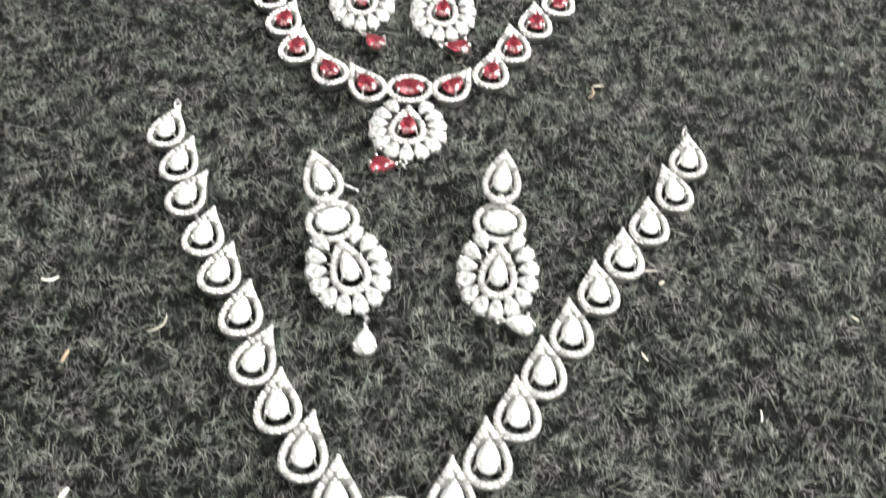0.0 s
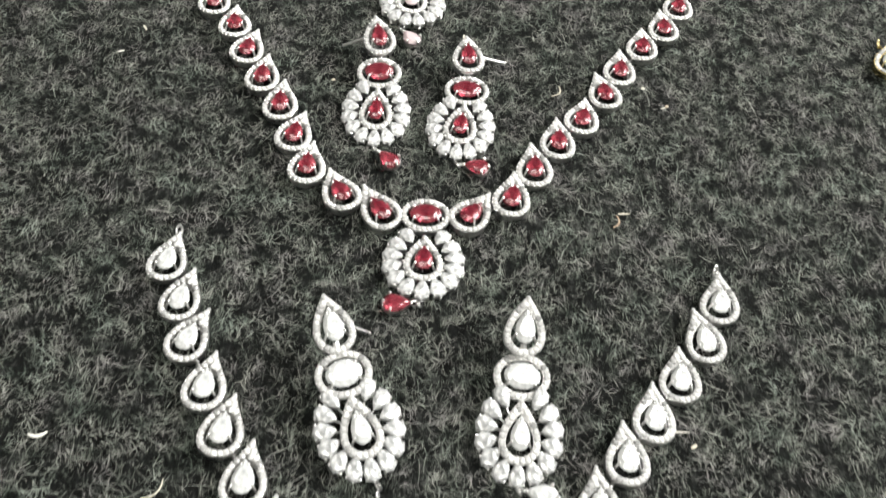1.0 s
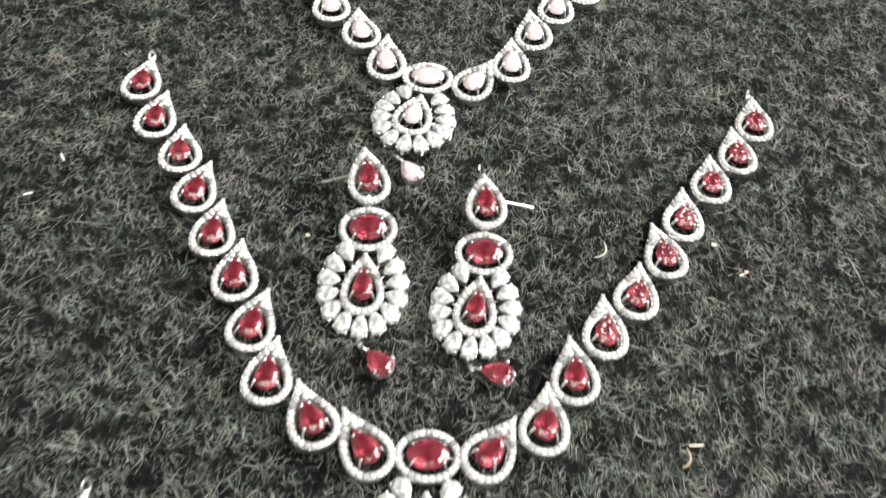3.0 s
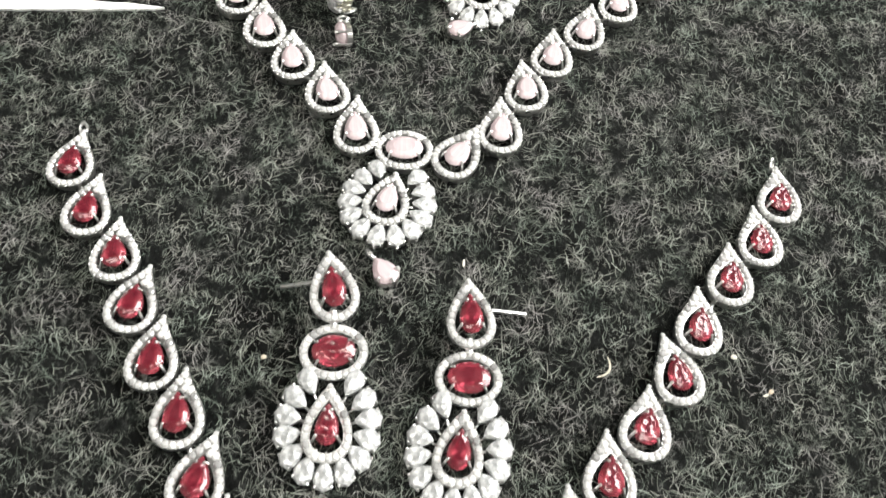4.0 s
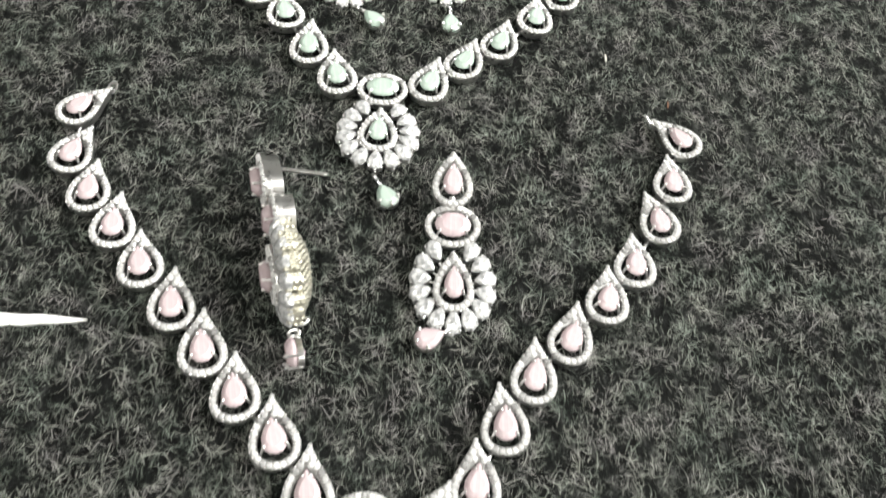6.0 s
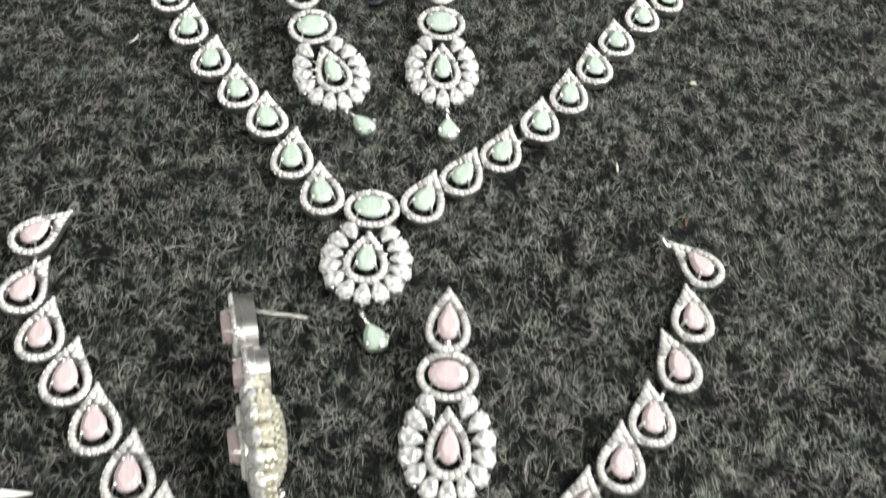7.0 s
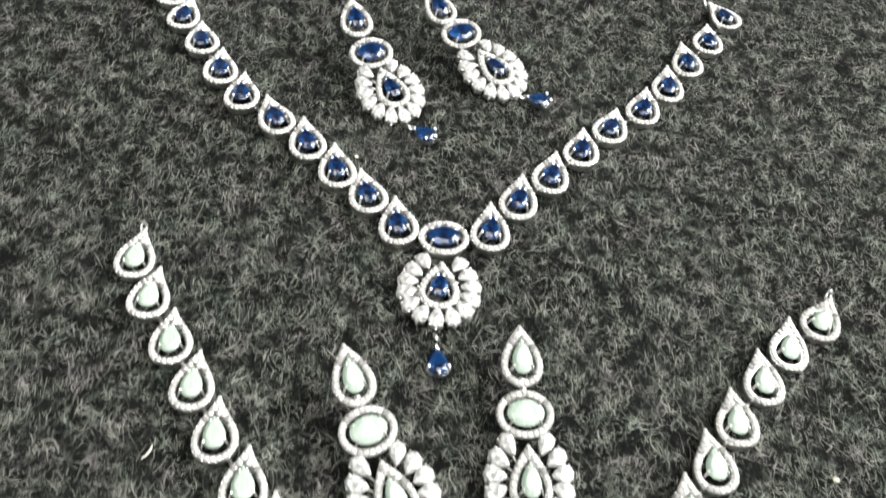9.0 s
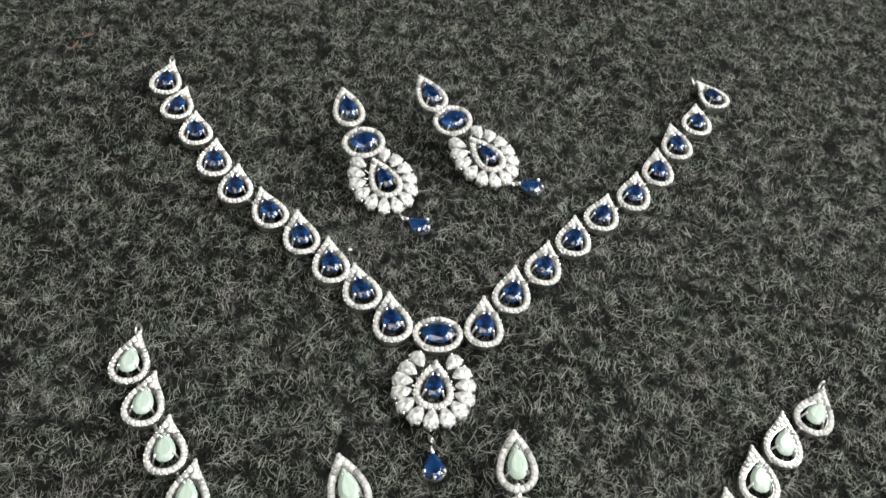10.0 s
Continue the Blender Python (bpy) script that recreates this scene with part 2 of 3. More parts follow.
def prongs_for(outline_gem, outline_in, fractions):
    k = len(outline_gem)
    out = []
    for f in fractions:
        i = round(f * k) % k
        out.append((*[v * 0.94 for v in outline_gem[i]], *outline_in[i]))
    return out


def span_pear(w, low, high, count, lean=0.0, power=1.15):
    """A drop outline between two heights."""
    h = high - low
    return [(x, y + high - 0.56 * h) for x, y in pear(w, h, count, lean, power)]


def stone_size(kind, w, h, lean):
    """Outline of the centre stone that sits in a halo of that size: the width, then its span or height."""
    if kind == "pear":
        return w - 3.85, -0.44 * h + 2.15, 0.56 * h - 2.85
    return w - 3.7, -(h - 3.7) / 2, (h - 3.7) / 2


def kit(kind, w, h, lean, cup=True):
    """The metal and the tiny stones of one kind of halo."""
    sw, low, high = stone_size(kind, w, h, lean)
    crown = []
    if kind == "pear":
        T, B = 0.56 * h, -0.44 * h
        outer = pear(w, h, 48, lean, 0.9 if lean else 1.0)
        inner = span_pear(w - 2.55, B + 1.28, T - 2.35, 48, 0.0, 1.0)
        stone, fr = span_pear(sw, low, high, 48), (0.36, 0.64, 0.13, 0.87)
        crown = [(lean * 0.3, T - 1.5), (-0.75, T - 2.2), (0.75, T - 2.2), (lean * 0.5, T - 1.0), (-0.4, T - 1.8), (0.4, T - 1.8), (-1.3, T - 2.9), (1.3, T - 2.9)]
    else:
        outer, inner = oval(w, h, 36), oval(w - 2.55, h - 2.55, 36)
        stone, fr = oval(sw, high - low, 36), (0.14, 0.36, 0.64, 0.86)
    return setting(outer, inner, prongs_for(stone, inner, fr), cup=cup, crown=crown)


STONE_MESH = {}


def stone_mesh(kind, w, low, high, colour, z=2.6, h=0.75, deep=1.6):
    key = (kind, w, low, high, colour, z)
    if key not in STONE_MESH:
        pts = pear(w, high - low, 16, 0, 0.85) if kind == "pear" else oval(w, high - low, 16)
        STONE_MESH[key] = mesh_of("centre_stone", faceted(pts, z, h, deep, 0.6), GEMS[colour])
    return STONE_MESH[key]


KITS = {}


def halo(name, parent, m, kind, w, h, lean, colour, metal_mat=None, cup=True):
    """One halo setting with its row of tiny stones and its centre stone, hung under parent."""
    metal_mat = metal_mat or SILVER
    key = (kind, w, h, lean, metal_mat.name, cup)
    if key not in KITS:
        bm, pv = kit(kind, w, h, lean, cup)
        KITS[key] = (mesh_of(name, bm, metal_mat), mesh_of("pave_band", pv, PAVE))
    frame_me, pave_me = KITS[key]
    o = hang(name, frame_me, parent, m @ Matrix.Translation((0, -0.00035 if kind == "pear" else 0, 0)))
    hang("pave_band", pave_me, o, None, "row of tiny clear stones", "stuff")
    sw, low, high = stone_size(kind, w, h, lean)
    rise = high - 0.56 * (high - low) if kind == "pear" else 0.0
    hang("centre_stone", stone_mesh(kind, sw, low, high, colour), o, Matrix.Translation((0, rise * MM, 0)), WORDS[colour] + " faceted stone")
    return o


LINK = (7.6, 10.8)
SMALL = (7.3, 10.5)
OVAL = (10.2, 8.5)


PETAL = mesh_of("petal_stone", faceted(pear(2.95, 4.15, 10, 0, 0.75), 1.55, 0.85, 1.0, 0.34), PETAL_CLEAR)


def petal_frame(metal_mat):
    """A low seat under a petal stone, with grained sides and two claws at its round end."""
    bm = bmesh.new()
    out, inn = pear(2.45, 3.6, 16, 0, 0.9), pear(1.9, 2.9, 16, 0, 0.9)
    loft(bm, [at_z(out, 0.2), at_z(out, 1.3), at_z(inn, 1.3), at_z(inn, 0.2)])
    rim = pear(2.95, 4.15, 16, 0, 0.75)
    for i in (6, 10):
        x, y = rim[i]
        tube(bm, (x, y, 0.4), (x * 0.98, y * 0.98, 1.7), 0.16)
        ball(bm, x * 0.94, y * 0.94, 1.75, 0.24)
    for i in (4, 6, 8, 10, 12):
        for z in (0.35, 0.95):
            ball(bm, out[i][0], out[i][1], z + 0.06 * i % 0.2, 0.3)
    return mesh_of("petal_setting", bm, metal_mat)


PETAL_FRAME = {m.name: petal_frame(m) for m in (SILVER, WARM_SILVER)}


def back_plate():
    """Wire struts behind a flower."""
    bm = bmesh.new()
    for i in range(13):
        a = radians(29 + i * 302 / 12)
        tube(bm, (-math.sin(a) * 3.2, math.cos(a) * 3.2, 0.5), (-math.sin(a) * 5.6, math.cos(a) * 5.6, 0.35), 0.16)
    return mesh_of("gallery", bm, SILVER)


GALLERY = back_plate()


def back_lattice():
    """Domed rows of grains and wire loops on the back of a flower."""
    bm = bmesh.new()
    for row, (rad, z) in enumerate(((7.4, 1.5), (7.6, 0.9), (7.4, 0.4), (6.9, 0.0), (5.9, -0.35), (4.8, -0.7), (3.6, -0.9), (2.3, -1.0))):
        count = round(2 * math.pi * rad / 1.15)
        for i in range(count):
            a = 2 * math.pi * (i + 0.5 * (row % 2)) / count
            ball(bm, rad * math.sin(a), rad * math.cos(a), z, 0.42)
            tube(bm, (rad * math.sin(a), rad * math.cos(a), z), ((rad - 1.1) * math.sin(a + 0.08), (rad - 1.1) * math.cos(a + 0.08), z - 0.25), 0.16, 5)
    return mesh_of("back_lattice", bm, WARM_SILVER)


def flower(parent, m, colour, wide=1.06, tall=1.05, metal_mat=None):
    """A pear halo ringed by thirteen clear pear stones, tips inward."""
    o = hang("flower_gallery", GALLERY, parent, m @ Matrix.Diagonal((wide, tall, 1, 1)))
    halo("flower_halo", o, Matrix.Translation((0, 0, 0.0005)), "pear", *SMALL, 0.0, colour)
    for i in range(13):
        a = 29 + i * 302 / 12
        c = math.cos(radians(a))
        rad = 5.85 + 0.5 * c * c + (0.4 if i in (0, 12) else 0.0)
        pm = Matrix.Rotation(radians(a), 4, "Z") @ Matrix.Translation((0, rad * MM, 0.0)) @ Matrix.Rotation(radians(-9), 4, "X") @ Matrix.Rotation(math.pi, 4, "Z")
        hang("petal_setting", PETAL_FRAME[(metal_mat or SILVER).name], o, pm)
        hang("petal_stone", PETAL, o, pm, "clear pear-cut stone")
    return o


RING_BM = bmesh.new()
torus(RING_BM, Matrix.Rotation(radians(25), 4, "Z") @ Matrix.Rotation(radians(58), 4, "Y"), 0.75, 0.24, 16, 6)
RING = mesh_of("jump_ring", RING_BM, SILVER)


def drop_frame():
    bm = bmesh.new()
    pts = pear(4.1, 5.6, 24)
    inn = pear(3.4, 4.7, 24)
    loft(bm, [at_z(pts, 0.4), at_z(pts, 1.0), at_z(inn, 1.0), at_z(inn, 0.4)])
    for i in (8, 16, 12):
        x, y = pts[i]
        tube(bm, (x, y, 0.5), (x * 0.98, y * 0.98, 2.1), 0.22)
        ball(bm, x * 0.9, y * 0.9, 2.2, 0.36)
    x, y = pts[0]
    torus(bm, Matrix.Translation((x, y + 0.45, 1.0)) @ Matrix.Rotation(radians(70), 4, "Y"), 0.6, 0.18, 12, 5)
    ball(bm, x, y - 0.1, 1.3, 0.4)
    return mesh_of("drop_setting", bm, SILVER)


DROP_FRAME = drop_frame()


def drop(parent, m, colour):
    o = hang("drop_setting", DROP_FRAME, parent, m)
    hang("drop_stone", stone_mesh("pear", 4.0, -2.4, 3.0, colour, 1.35, 0.8, 1.2), o, None, WORDS[colour] + " pear drop")
    return o


def ground(x, y, z=0.0, rz=0.0, rx=0.0, ry=0.0):
    return pose(x * MM, y * MM, z * MM, rx, ry, rz)


def towards(a, c):
    return math.degrees(math.atan2(-(c[0] - a[0]), c[1] - a[1]))


def end_ring(bm, tip):
    torus(bm, Matrix.Translation((tip[0] - 0.5, tip[1] + 1.0, 1.5)) @ Matrix.Rotation(radians(30), 4, "X") @ Matrix.Rotation(radians(58), 4, "Y"), 0.7, 0.22, 16, 6, 1.6)
    tube(bm, (tip[0], tip[1] - 0.8, 1.4), (tip[0] - 0.2, tip[1] + 0.3, 1.5), 0.35)


def necklace(colour, left, right, centre, rng, metal_mat=None):
    metal_mat = metal_mat or SILVER
    root = tagged(new("necklace"), "silver V necklace of %s stones in halos" % WORDS[colour], "necklace", "necklaces on the felt")
    root.empty_display_size = 0.01
    ox, oy = centre[0]
    root.matrix_basis = ground(ox, oy)
    inv = root.matrix_basis.inverted()
    for side, arm in ((-1, left), (1, right)):
        spots = [(x, y) for x, y, a in arm] + [centre[0]]
        for i, (x, y, a) in enumerate(arm):
            s = 1.005 + 0.0065 * i
            turn = a + side * -9
            m = inv @ ground(x, y, 0.25, turn, rng.uniform(-3, 3), rng.uniform(-4, 4)) @ Matrix.Scale(s, 4)
            o = halo("link", root, m, "pear", *LINK, -0.9 * side, colour)
            if i == 0:
                bm = bmesh.new()
                end_ring(bm, (-0.8 * side, 6.5))
                part("clasp_ring", bm, SILVER, o, "small wire loop at the chain's end")
            p, q = Vector(spots[i]), Vector(spots[i + 1])
            d = (q - p).normalized()
            mid = (p + q) / 2 - Vector((ox, oy))
            bars = bmesh.new()
            tube(bars, (*(mid - d * 1.3), 0.8), (*(mid + d * 1.3), 0.8), 0.35)
            part("connector", bars, metal_mat, root)
    c = [Vector(v) - Vector((ox, oy)) for v in centre]
    halo("oval_halo", root, ground(0, 0, 0.3), "oval", *OVAL, 0, colour)
    turn = towards(centre[1], (centre[0][0], centre[0][1]))
    flower(root, ground(*c[1], 0.1, turn), colour)
    hang("jump_ring", RING, root, ground(*c[2], 0.9))
    drop(root, ground(*c[3], 0.1, towards(c[3], c[2])), colour)
    return root


EAR_Z = (5.6, 3.0, 0.9, 0.9, 0.2)


def earring(colour, spots, tilt, zs=EAR_Z, post_z=0.7, metal_mat=None):
    """Stud drop, oval, flower and hanging drop, leaning back on the stud's post."""
    top, tip, ov, fl, ring, dr, post = spots[:7]
    root = tagged(new("earring"), "silver earring with %s stones and clear petals" % WORDS[colour], "earring", "earrings on the felt")
    root.empty_display_size = 0.01
    root.matrix_basis = ground(*fl)
    inv = root.matrix_basis.inverted()
    a_top, a_ov = towards(top, tip), towards(fl, ov)
    top_m = inv @ ground(*top, zs[0], a_top, tilt)
    halo("stud", root, top_m, "pear", 7.5, 11.4, 0.0, colour)
    halo("oval_halo", root, inv @ ground(*ov, zs[1], (a_top + a_ov) / 2, tilt), "oval", *OVAL, 0, colour)
    flower(root, inv @ ground(*fl, zs[2], a_ov, tilt * 0.8), colour, 1.0, 1.1, metal_mat)
    bm = bmesh.new()
    base = [t + 0.3 * (p - t) for t, p in zip(top, tip)]
    a, c = inv @ (Vector((*base, zs[0] + 0.6)) * MM), inv @ (Vector((*post, post_z)) * MM)
    tube(bm, a / MM, c / MM, 0.33, 10)
    ball(bm, *(c / MM), 0.34)
    part("post", bm, SILVER, root, "thin straight silver post")
    bm = bmesh.new()
    t, o = inv @ (Vector((*top, zs[0] + 1)) * MM), inv @ (Vector((*ov, zs[1] + 1)) * MM)
    mid = (t + o) / 2
    d = (o - t).normalized() * 0.0013
    tube(bm, (mid - d) / MM, (mid + d) / MM, 0.6)
    part("hinge", bm, SILVER, root)
    hang("jump_ring", RING, root, inv @ ground(*ring, zs[3]))
    drop(root, inv @ ground(*dr, zs[4], towards(dr, ring)), colour)
    return root


# ---- room shell: unseen walls and ceiling added for bounce and reflections ----
def slab(name, x0, y0, z0, x1, y1, z1, label, category):
    bm = bmesh.new()
    bmesh.ops.create_cube(bm, size=1, matrix=Matrix.Translation(((x0 + x1) / 2, (y0 + y1) / 2, (z0 + z1) / 2)) @ Matrix.Diagonal((x1 - x0, y1 - y0, z1 - z0, 1)))
    o = part(name, bm, PLASTER)
    return tagged(o, label, category, kind="structure")


slab("unseen_wall_west", -2.1, -2.0, -0.02, -2.0, 2.4, 2.6, "unseen plain pale grey plaster wall added to close the room", "wall")
slab("unseen_wall_north", -2.1, 2.4, -0.02, 1.2, 2.5, 2.6, "unseen plain pale grey plaster wall added to close the room", "wall")
slab("unseen_wall_south", -2.1, -2.1, -0.02, 1.2, -2.0, 2.6, "unseen plain pale grey plaster wall added to close the room", "wall")
# Added east wall, open where the side lamp stands.
bm = bmesh.new()
for y0, z0, y1, z1 in ((-2.0, -0.02, -0.45, 2.6), (0.81, -0.02, 2.4, 2.6), (-0.45, -0.02, 0.81, 0.4), (-0.45, 1.3, 0.81, 2.6)):
    bmesh.ops.create_cube(bm, size=1, matrix=Matrix.Translation((1.15, (y0 + y1) / 2, (z0 + z1) / 2)) @ Matrix.Diagonal((0.1, y1 - y0, z1 - z0, 1)))
tagged(part("unseen_wall_east", bm, PLASTER), "unseen pale grey plaster wall added with a side lamp opening", "wall", kind="structure")
slab("ceiling", -2.1, -2.1, 2.6, 1.2, 2.5, 2.7, "unseen plain pale grey plaster ceiling added to close the room", "ceiling")

# ---- felt ----
bm = bmesh.new()
xs = np.concatenate([[-2.0, -1.0, -0.4], np.linspace(-0.16, 0.16, 161), [0.4, 0.8, 1.1]])
ys = np.concatenate([[-2.0, -1.0, -0.5], np.linspace(-0.28, 0.32, 301), [0.6, 1.2, 2.4]])
gx, gy = np.meshgrid(xs, ys)


def relief(x, y):
    """Height of the felt, a little below zero so that things rest on its crests."""
    return -0.0006 + 0.0004 * noise.noise((x * 420, y * 420, 0.3)) + 0.0003 * noise.noise((x * 160, y * 160, 4.0))


verts = [(x, y, relief(x, y)) for x, y in zip(gx.ravel(), gy.ravel())]
nx, ny = len(xs), len(ys)
faces = [(j * nx + i, j * nx + i + 1, (j + 1) * nx + i + 1, (j + 1) * nx + i) for j in range(ny - 1) for i in range(nx - 1)]
bm.free()
me = bpy.data.meshes.new("floor")
me.from_pydata(verts, [], faces)
me.materials.append(FELT)
me.polygons.foreach_set("use_smooth", [True] * len(faces))
floor = tagged(new("floor", me), "dark grey felted wool sheet with pale fibres", "felt", kind="structure")


def seam_line(x):
    """Where two lengths of felt meet."""
    return 0.0072 - 0.099 * x


def fibres(count, rng):
    """Loose wool: thin bent ribbons, most of them half upright and leaning, thicker in clumps."""
    x = rng.uniform(-0.137, 0.142, int(count * 1.45))
    y = rng.uniform(-0.22, 0.295, int(count * 1.45))
    x = x * (1 + 0.16 * np.clip((y - 0.1) / 0.15, 0, 1))
    clump = np.array([noise.noise((a * 380, c * 380, 9.0)) + 0.35 * noise.noise((a * 90, c * 90, 2.0)) for a, c in zip(x, y)])
    clump = clump - 1.5 * (np.abs(y - seam_line(x)) < 0.0004)
    keep = np.argsort(-(clump + rng.normal(0, 0.33, len(x))))[:count]
    x, y, clump = x[keep], y[keep], clump[keep]
    seg = 3
    upright = rng.random(count) < 0.62
    length = np.where(upright, rng.gamma(6.0, 0.00025, count), rng.gamma(5.0, 0.00052, count))
    head = np.where(upright, rng.normal(1.35, 1.15, count), rng.uniform(0, 2 * np.pi, count))
    curl = rng.normal(0, 0.62, count)
    rise = np.where(upright, rng.uniform(0.2, 0.8, count), rng.uniform(0.0, 0.15, count))
    width = rng.uniform(0.000026, 0.000066, count)
    P = np.zeros((count, seg + 1, 2, 3))
    cx, cy, cz = x.copy(), y.copy(), np.full(count, -0.0006) + rng.uniform(0, 0.0004, count) * ~upright
    face = rng.normal(0, 0.5, count)
    for k in range(seg + 1):
        a = head + curl * k
        w = width * (1.0 if 0 < k < seg else 0.5)
        side = np.where(upright, face, a + np.pi / 2)
        for s, sg in ((0, -1), (1, 1)):
            P[:, k, s, 0] = cx + sg * np.cos(side) * w
            P[:, k, s, 1] = cy + sg * np.sin(side) * w
            P[:, k, s, 2] = cz
        step = length / seg
        flat = np.sqrt(np.maximum(0.05, 1 - rise ** 2))
        cx, cy = cx + np.cos(a) * step * flat, cy + np.sin(a) * step * flat
        cz = np.minimum(cz + step * rise * (1.0 if k < 1 else 0.6), 0.0011)
    idx = np.arange(count * (seg + 1) * 2).reshape(count, seg + 1, 2)
    q = np.stack([idx[:, :-1, 0], idx[:, 1:, 0], idx[:, 1:, 1], idx[:, :-1, 1]], -1).reshape(-1, 4)
    me = bpy.data.meshes.new("felt_fibres")
    me.vertices.add(P.size // 3)
    me.vertices.foreach_set("co", P.ravel())
    me.loops.add(q.size)
    me.loops.foreach_set("vertex_index", q.ravel())
    me.polygons.add(len(q))
    me.polygons.foreach_set("loop_start", np.arange(len(q)) * 4)
    me.update(calc_edges=True)
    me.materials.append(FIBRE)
    return tagged(new("felt_fibres", me), "short pale and grey wool fibres matted on the felt", "fibres", kind="stuff")


fibres(395000, np.random.default_rng(5))

# ---- layout of the jewellery in mm: x, y and the turn of each link, end of chain first; then oval, pendant, ring and drop;
# for earrings stud, stud tip, oval, flower, ring, drop and post end ----
CLEAR_L = [(-41.1, -114.8, -13), (-37.2, -123.4, -16), (-34.5, -132.0, -27), (-30.3, -141.4, -11), (-26.2, -149.7, -14), (-21.4, -158.3, -9), (-18.3, -167.5, -22), (-13.6, -176.2, -2), (-8.9, -184.1, -12), (-3.3, -191.9, -3)]
CLEAR_R = [(65.2, -120.6, -6), (60.4, -129.2, 12), (54.4, -137.8, -4), (48.2, -145.5, -3), (42.4, -153.3, 2), (36.6, -161.9, 1), (31.1, -169.8, 1), (26.0, -177.6, 1), (20.6, -185.3, 3), (14.6, -192.1, 1)]
CLEAR_C = [(5.6, -195.9), (5.4, -207.0), (5.3, -215.7), (3.0, -218.4)]
RED_L = [(-47.8, -27.5, -10), (-43.6, -36.6, -11), (-37.8, -44.9, 0), (-33.7, -53.5, -17), (-29.2, -62.4, -9), (-24.3, -70.9, -6), (-20.5, -80.3, -18), (-17.0, -89.4, -10), (-9.8, -96.5, 19), (-1.7, -100.7, 27)]
RED_R = [(72.3, -29.9, -3), (67.0, -38.6, 3), (60.6, -46.2, -4), (53.8, -54.9, -3), (49.1, -63.3, 15), (43.1, -72.0, -9), (36.8, -79.3, 1), (31.2, -87.5, 6), (25.8, -96.1, -4), (17.4, -101.0, -31)]
RED_C = [(7.9, -101.8), (7.5, -113.0), (6.6, -122.5), (2.2, -122.7)]
PINK_L = [(-47.4, 55.7, -46), (-47.1, 44.7, -23), (-42.6, 36.4, -6), (-37.4, 29.1, -6), (-31.6, 21.2, 5), (-25.5, 13.5, -1), (-19.6, 5.5, 1), (-13.6, -2.3, 1), (-7.1, -9.8, 4), (-1.3, -18.0, -3)]
PINK_R = [(68.9, 53.4, 44), (65.6, 42.5, 2), (61.3, 33.2, 17), (55.3, 23.4, -1), (49.2, 16.1, -5), (41.9, 8.5, -12), (34.8, 1.2, -3), (29.4, -7.3, 7), (24.1, -16.9, 1), (16.6, -22.9, -27)]
PINK_C = [(7.1, -22.5), (4.5, -33.1), (1.8, -42.8), (4.3, -46.4)]
MINT_L = [(-47.9, 144.4, -9), (-44.0, 135.5, -11), (-38.7, 126.2, 0), (-33.8, 117.4, -7), (-28.9, 108.2, -3), (-23.4, 99.3, -5), (-17.5, 91.4, 4), (-11.4, 84.3, 3), (-5.7, 75.0, -6), (0.1, 66.8, 3)]
MINT_R = [(84.1, 132.8, -30), (75.5, 126.9, -11), (68.6, 119.5, -2), (61.6, 111.2, -1), (55.6, 102.9, 5), (49.4, 94.6, -2), (42.5, 86.4, -5), (34.5, 78.3, -15), (26.7, 72.2, -19), (19.0, 66.0, -14)]
MINT_C = [(9.4, 63.4), (8.6, 52.4), (8.1, 42.2), (10.3, 37.4)]
BLUE_L = [(-52.8, 224.9, -10), (-48.7, 215.9, -13), (-43.7, 207.3, 4), (-38.4, 197.9, -1), (-32.7, 189.9, -3), (-25.2, 182.9, 17), (-17.9, 176.1, 6), (-11.3, 168.6, 3), (-4.8, 161.7, 9), (1.6, 154.1, 1)]
BLUE_R = [(86.1, 225.7, 26), (79.5, 215.8, -8), (72.4, 207.6, 5), (65.8, 198.6, -5), (58.6, 190.5, -12), (49.9, 183.6, -17), (42.2, 176.4, -8), (34.4, 168.7, -12), (26.9, 161.5, -8), (20.2, 153.2, -1)]
BLUE_C = [(10.7, 150.8), (9.4, 138.9), (8.6, 128.4), (8.7, 122.6)]
CLEAR_EAR = [[(-8.9, -131.9), (-10.7, -127.0), (-6.5, -140.1), (-3.3, -149.3), (0.3, -158.6), (0.2, -163.9), (-2.4, -129.1), (9.3, 6.5, 4.8)], [(25.6, -130.8), (26.3, -125.7), (25.0, -138.6), (24.2, -148.9), (23.6, -159.0), (27.7, -160.0), (24.9, -127.4), (8.8, 4.8, 3.4)]]
RED_EAR = [[(-3.4, -52.0), (-4.4, -46.5), (-2.9, -61.2), (-3.2, -72.1), (-3.2, -82.8), (0.1, -86.3), (-11.7, -49.3), (7.5, 4.5, 3.4)], [(17.5, -55.2), (17.2, -49.6), (17.2, -64.7), (15.6, -75.6), (14.8, -86.4), (19.1, -87.3), (26.6, -53.0), (5.6, 3.3, 3.2)]]
PINK_EAR = [[(22.2, 38.4), (22.5, 45.0), (22.1, 29.9), (21.9, 18.6), (21.1, 9.6), (17.4, 8.1), (25.3, 40.6), (7.0, 4.6, 3.5)]]
MINT_EAR = [[(-6.8, 117.1), (-8.5, 122.6), (-3.9, 108.3), (0.5, 97.9), (4.0, 88.0), (7.4, 84.2), (-3.7, 123.1), (7.9, 5.2, 3.3)], [(22.9, 121.4), (22.8, 128.3), (23.1, 111.7), (23.2, 100.4), (24.0, 89.6), (24.0, 84.0), (25.5, 126.7), (7.6, 5.0, 3.3)]]
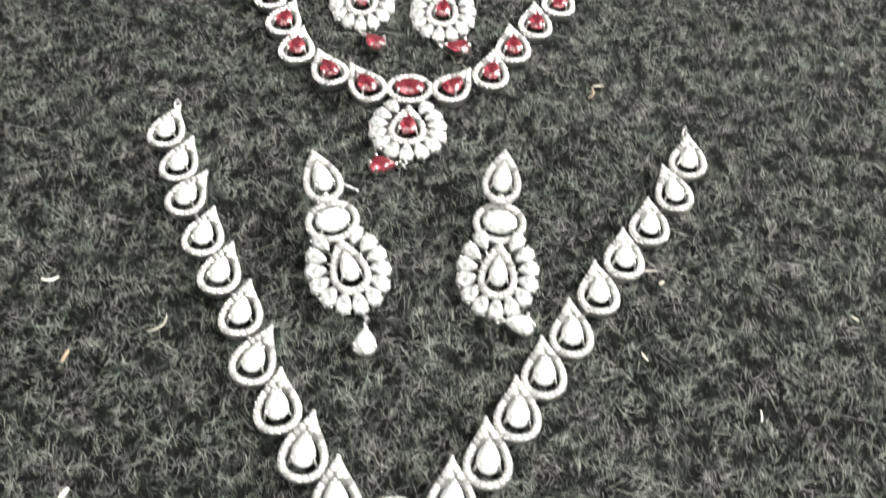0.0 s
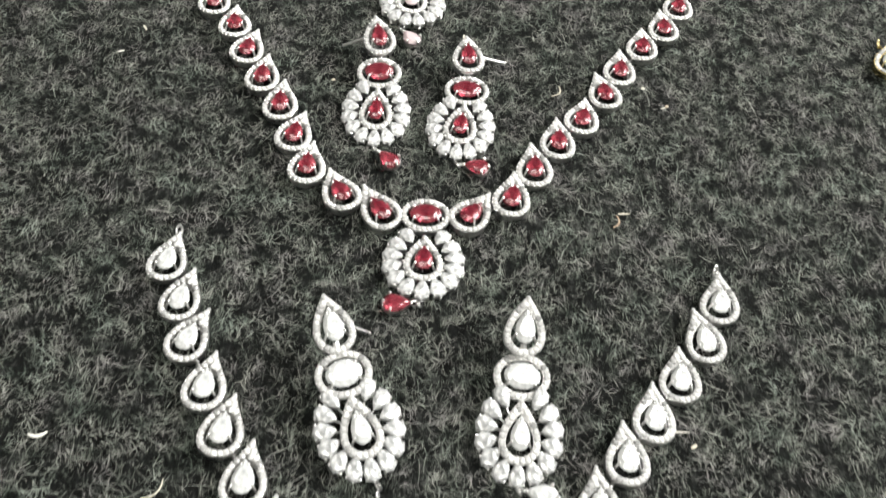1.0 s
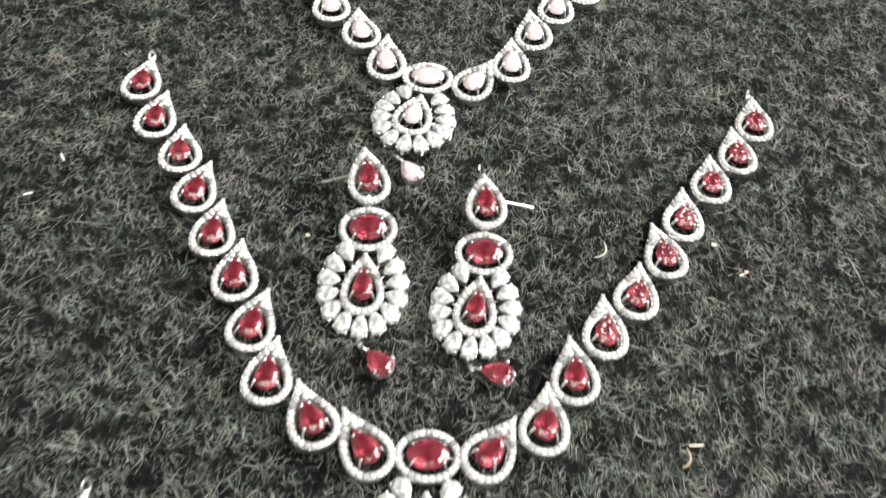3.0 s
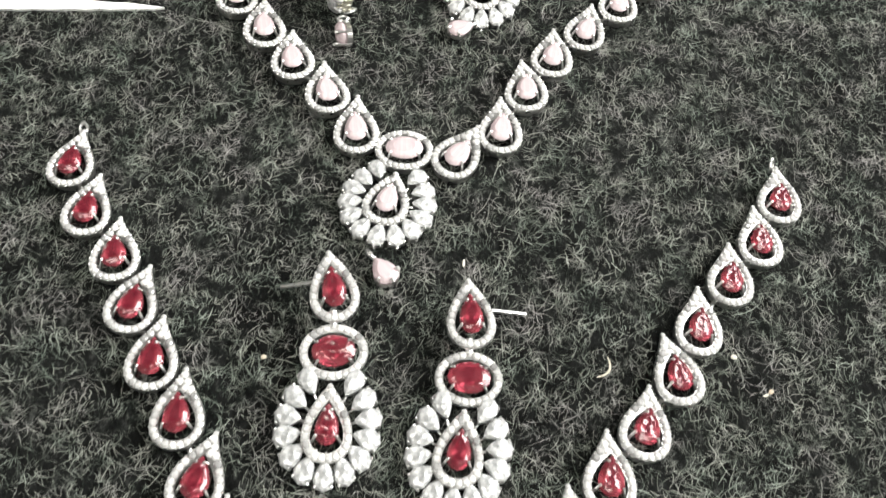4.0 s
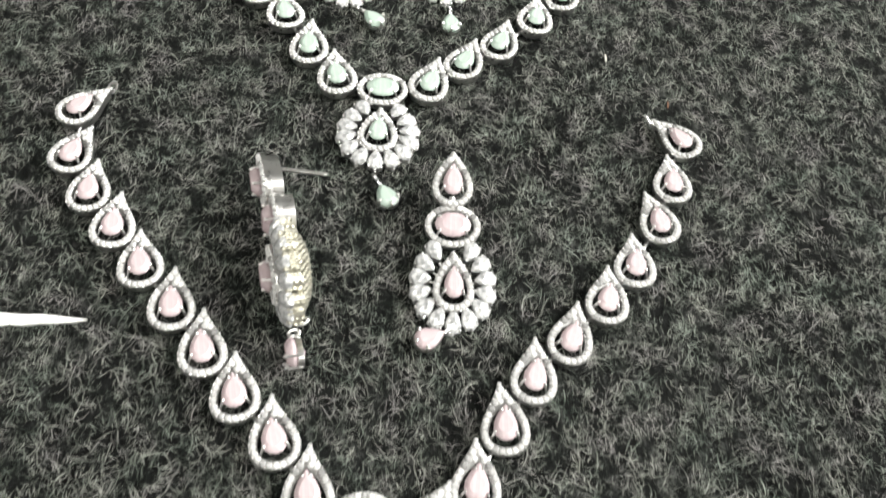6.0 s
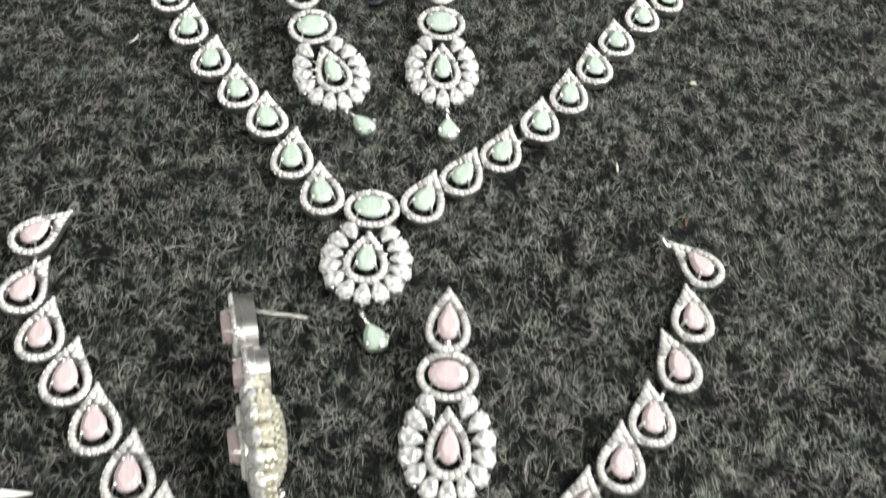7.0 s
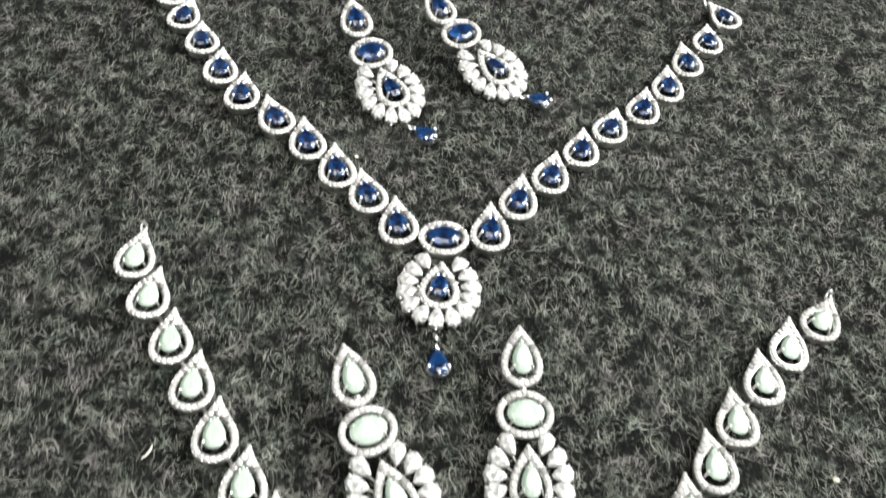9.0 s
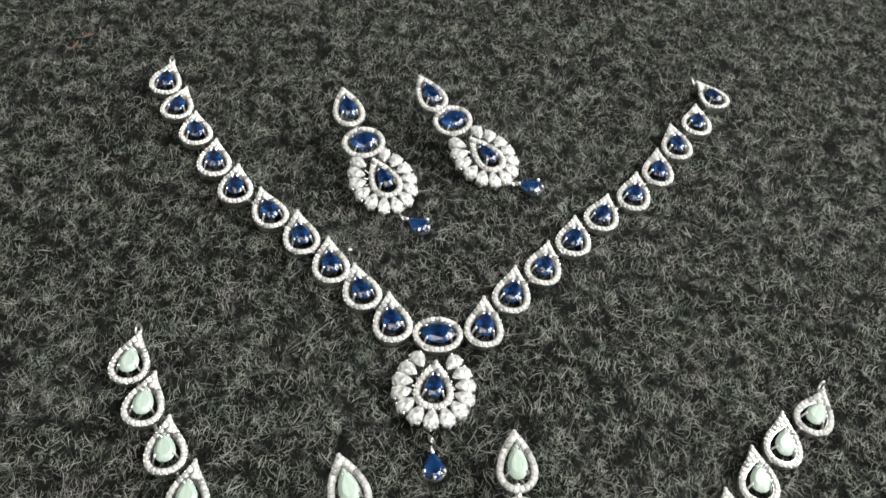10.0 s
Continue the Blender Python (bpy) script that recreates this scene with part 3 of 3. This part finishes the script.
BLUE_EAR = [[(-8.4, 210.7), (-10.0, 217.4), (-4.6, 201.8), (-0.1, 192.2), (4.3, 182.6), (8.0, 180.1), (-5.0, 218.9), (9.0, 6.5, 4.6)], [(11.0, 216.0), (7.9, 222.1), (16.4, 209.5), (23.8, 200.3), (30.3, 193.9), (34.7, 192.5), (16.5, 226.4), (9.5, 7.0, 5.0)]]

# ---- jewellery ----
rng = random.Random(7)
necklace("clear", CLEAR_L, CLEAR_R, CLEAR_C, rng)
necklace("red", RED_L, RED_R, RED_C, rng)
necklace("pink", PINK_L, PINK_R, PINK_C, rng)
necklace("mint", MINT_L, MINT_R, MINT_C, rng)
necklace("blue", BLUE_L, BLUE_R, BLUE_C, rng)
for colour, pair in (("clear", CLEAR_EAR), ("red", RED_EAR), ("pink", PINK_EAR), ("mint", MINT_EAR), ("blue", BLUE_EAR)):
    for spots in pair:
        high, mid, low = spots[7]
        lean = math.degrees(math.atan2(high - low, math.dist(spots[0], spots[3])))
        earring(colour, spots, lean, zs=(high - 2.8, mid - 2.8, low - 3.1, 0.9, 0.2))

# the pink earring that stands on its edge, its face to the west
SIDE = earring("pink", [(0.0, 19.8), (0.0, 28.0), (0.0, 11.0), (0, 0), (-4.2, -7.2), (-4.8, -12.6), (1.0, 19.2)], 0,
               zs=(0.0, -0.6, 0.0, 0.0, 0.0), post_z=-4.9, metal_mat=WARM_SILVER)
hang("back_lattice", back_lattice(), SIDE, None, "grained openwork silver back, warm reflection put into its colour")
SIDE.matrix_basis = ground(-4.8, 17.4, 6.6) @ Matrix.Rotation(radians(11.5), 4, "Z") @ Matrix.Rotation(radians(-85), 4, "Y") @ Matrix.Diagonal((1, 1, 1.6, 1))
tagged(SIDE, "silver and pink earring standing on its edge")

# end of a gold-toned chain
CHAIN = tagged(new("chain_end"), "end of a gold-toned necklace with clear stones", "necklace")
CHAIN.matrix_basis = ground(122.3, -47.5)
for i in range(4):
    link = halo("link", CHAIN, ground(i * 8.2, -i * 5.0, 0.25, -8), "pear", *LINK, 0.85, "clear", GOLD)
    if i == 0:
        bm = bmesh.new()
        end_ring(bm, (-0.7, 6.4))
        part("clasp_ring", bm, GOLD, link, "thin gold wire loop")

# white strip where two lengths of felt part, standing in for the ground below
bm = bmesh.new()
top, low = [], []
for i in range(31):
    u = i / 30
    x = -112 + 73 * u
    half = 2.8 * (1 - u) ** 0.55 + 0.03
    mid = 10.9 - 0.3 * math.sin(u * 5) - 0.8 * (1 - u)
    top.append((x, mid + half + 0.12 * math.sin(i * 1.9)))
    low.append((x, mid - half - 0.15 * math.sin(i * 2.7)))
outline = top + low[::-1]
loft(bm, [at_z(outline, -0.4), at_z(outline, 0.1)], closed=False, cap=True)
bmesh.ops.recalc_face_normals(bm, faces=bm.faces)
tagged(part("seam_gap_strip", bm, GAP_WHITE), "tapering white strip standing in for ground under the felt seam", "paper")


def fleck(x, y, turn, length, width, bend, mat=LINT, words="pale fleck of lint lying on the felt"):
    """A splinter of lint: a short bent rod with thinned ends."""
    bm = bmesh.new()
    rings = []
    for k in range(8):
        u = k / 7
        a = bend * (u - 0.5)
        w = width * (0.35 + 0.65 * math.sin(math.pi * (0.1 + 0.8 * u)))
        cx, cy = length * (u - 0.5), length * 0.5 * bend * (u - 0.5) ** 2
        rings.append([(cx - math.sin(a) * w * math.cos(j * math.pi / 3), cy + math.cos(a) * w * math.cos(j * math.pi / 3), 0.55 + 0.5 * w + 0.6 * w * math.sin(j * math.pi / 3))
                      for j in range(6)])
    loft(bm, rings, closed=False, cap=True)
    bmesh.ops.recalc_face_normals(bm, faces=bm.faces)
    o = tagged(part("lint_fleck", bm, mat), words, "lint", "lint on the felt")
    o.matrix_basis = ground(x, y, 0, turn)


# x, y, turn, length, width and bend of each fleck
FLECKS_SOUTH = (
    (-50.5, -166.3, 75, 2.6, 0.3, 0.2), (-56.6, -150.9, 10, 3.0, 0.3, 1.6), (55.0, -150.3, 30, 1.2, 0.3, 0.0), (49.3, -166.0, -60, 1.8, 0.2, 0.4),
    (-45.3, -190.5, 60, 2.2, 0.4, 0.5), (49.5, -98.2, 5, 2.4, 0.22, 0.2), (48.2, -100.6, 70, 3.4, 0.16, 2.2), (-35.4, -160.3, 50, 4.5, 0.14, 2.0),
    (67.7, -177.3, 80, 2.2, 0.16, 0.6), (89.7, -157.8, -40, 1.6, 0.2, 0.3), (-58.8, -46.2, -60, 2.0, 0.22, 0.1),
)
FLECKS_NORTH = (
    (-62.6, -54.9, 20, 1.6, 0.22, 0.0), (59.2, -59.6, 0, 0.9, 0.4, 0.0), (64.0, -65.3, 40, 0.8, 0.35, 0.0), (-13.4, -61.3, 10, 0.8, 0.35, 0.0),
    (17.1, -43.9, 85, 1.3, 0.2, 0.0), (39.1, -62.3, 60, 4.0, 0.16, 2.4), (-39.6, 105.5, 60, 2.8, 0.16, 1.0), (57.4, 76.8, 85, 2.0, 0.18, 0.2),
    (77.4, 101.0, 0, 1.1, 0.45, 0.0), (-7.1, 173.5, 0, 0.8, 0.3, 0.0), (52.5, -147.6, 0, 4.2, 0.13, 0.1), (63.1, -65.9, 20, 1.0, 0.2, 0.2),
)
for x, y, turn, length, width, bend in FLECKS_SOUTH + FLECKS_NORTH:
    fleck(x, y, turn, length, width, bend)
for x, y, turn, length, width, bend in ((-77.5, 238.5, 70, 4.0, 0.3, 0.8), (-75.0, 243.0, 20, 3.0, 0.25, 1.2), (69.0, 64.0, 80, 1.8, 0.22, 0.3)):
    fleck(x, y, turn, length, width, bend, RUST, "rust-brown wisp of lint on the felt")
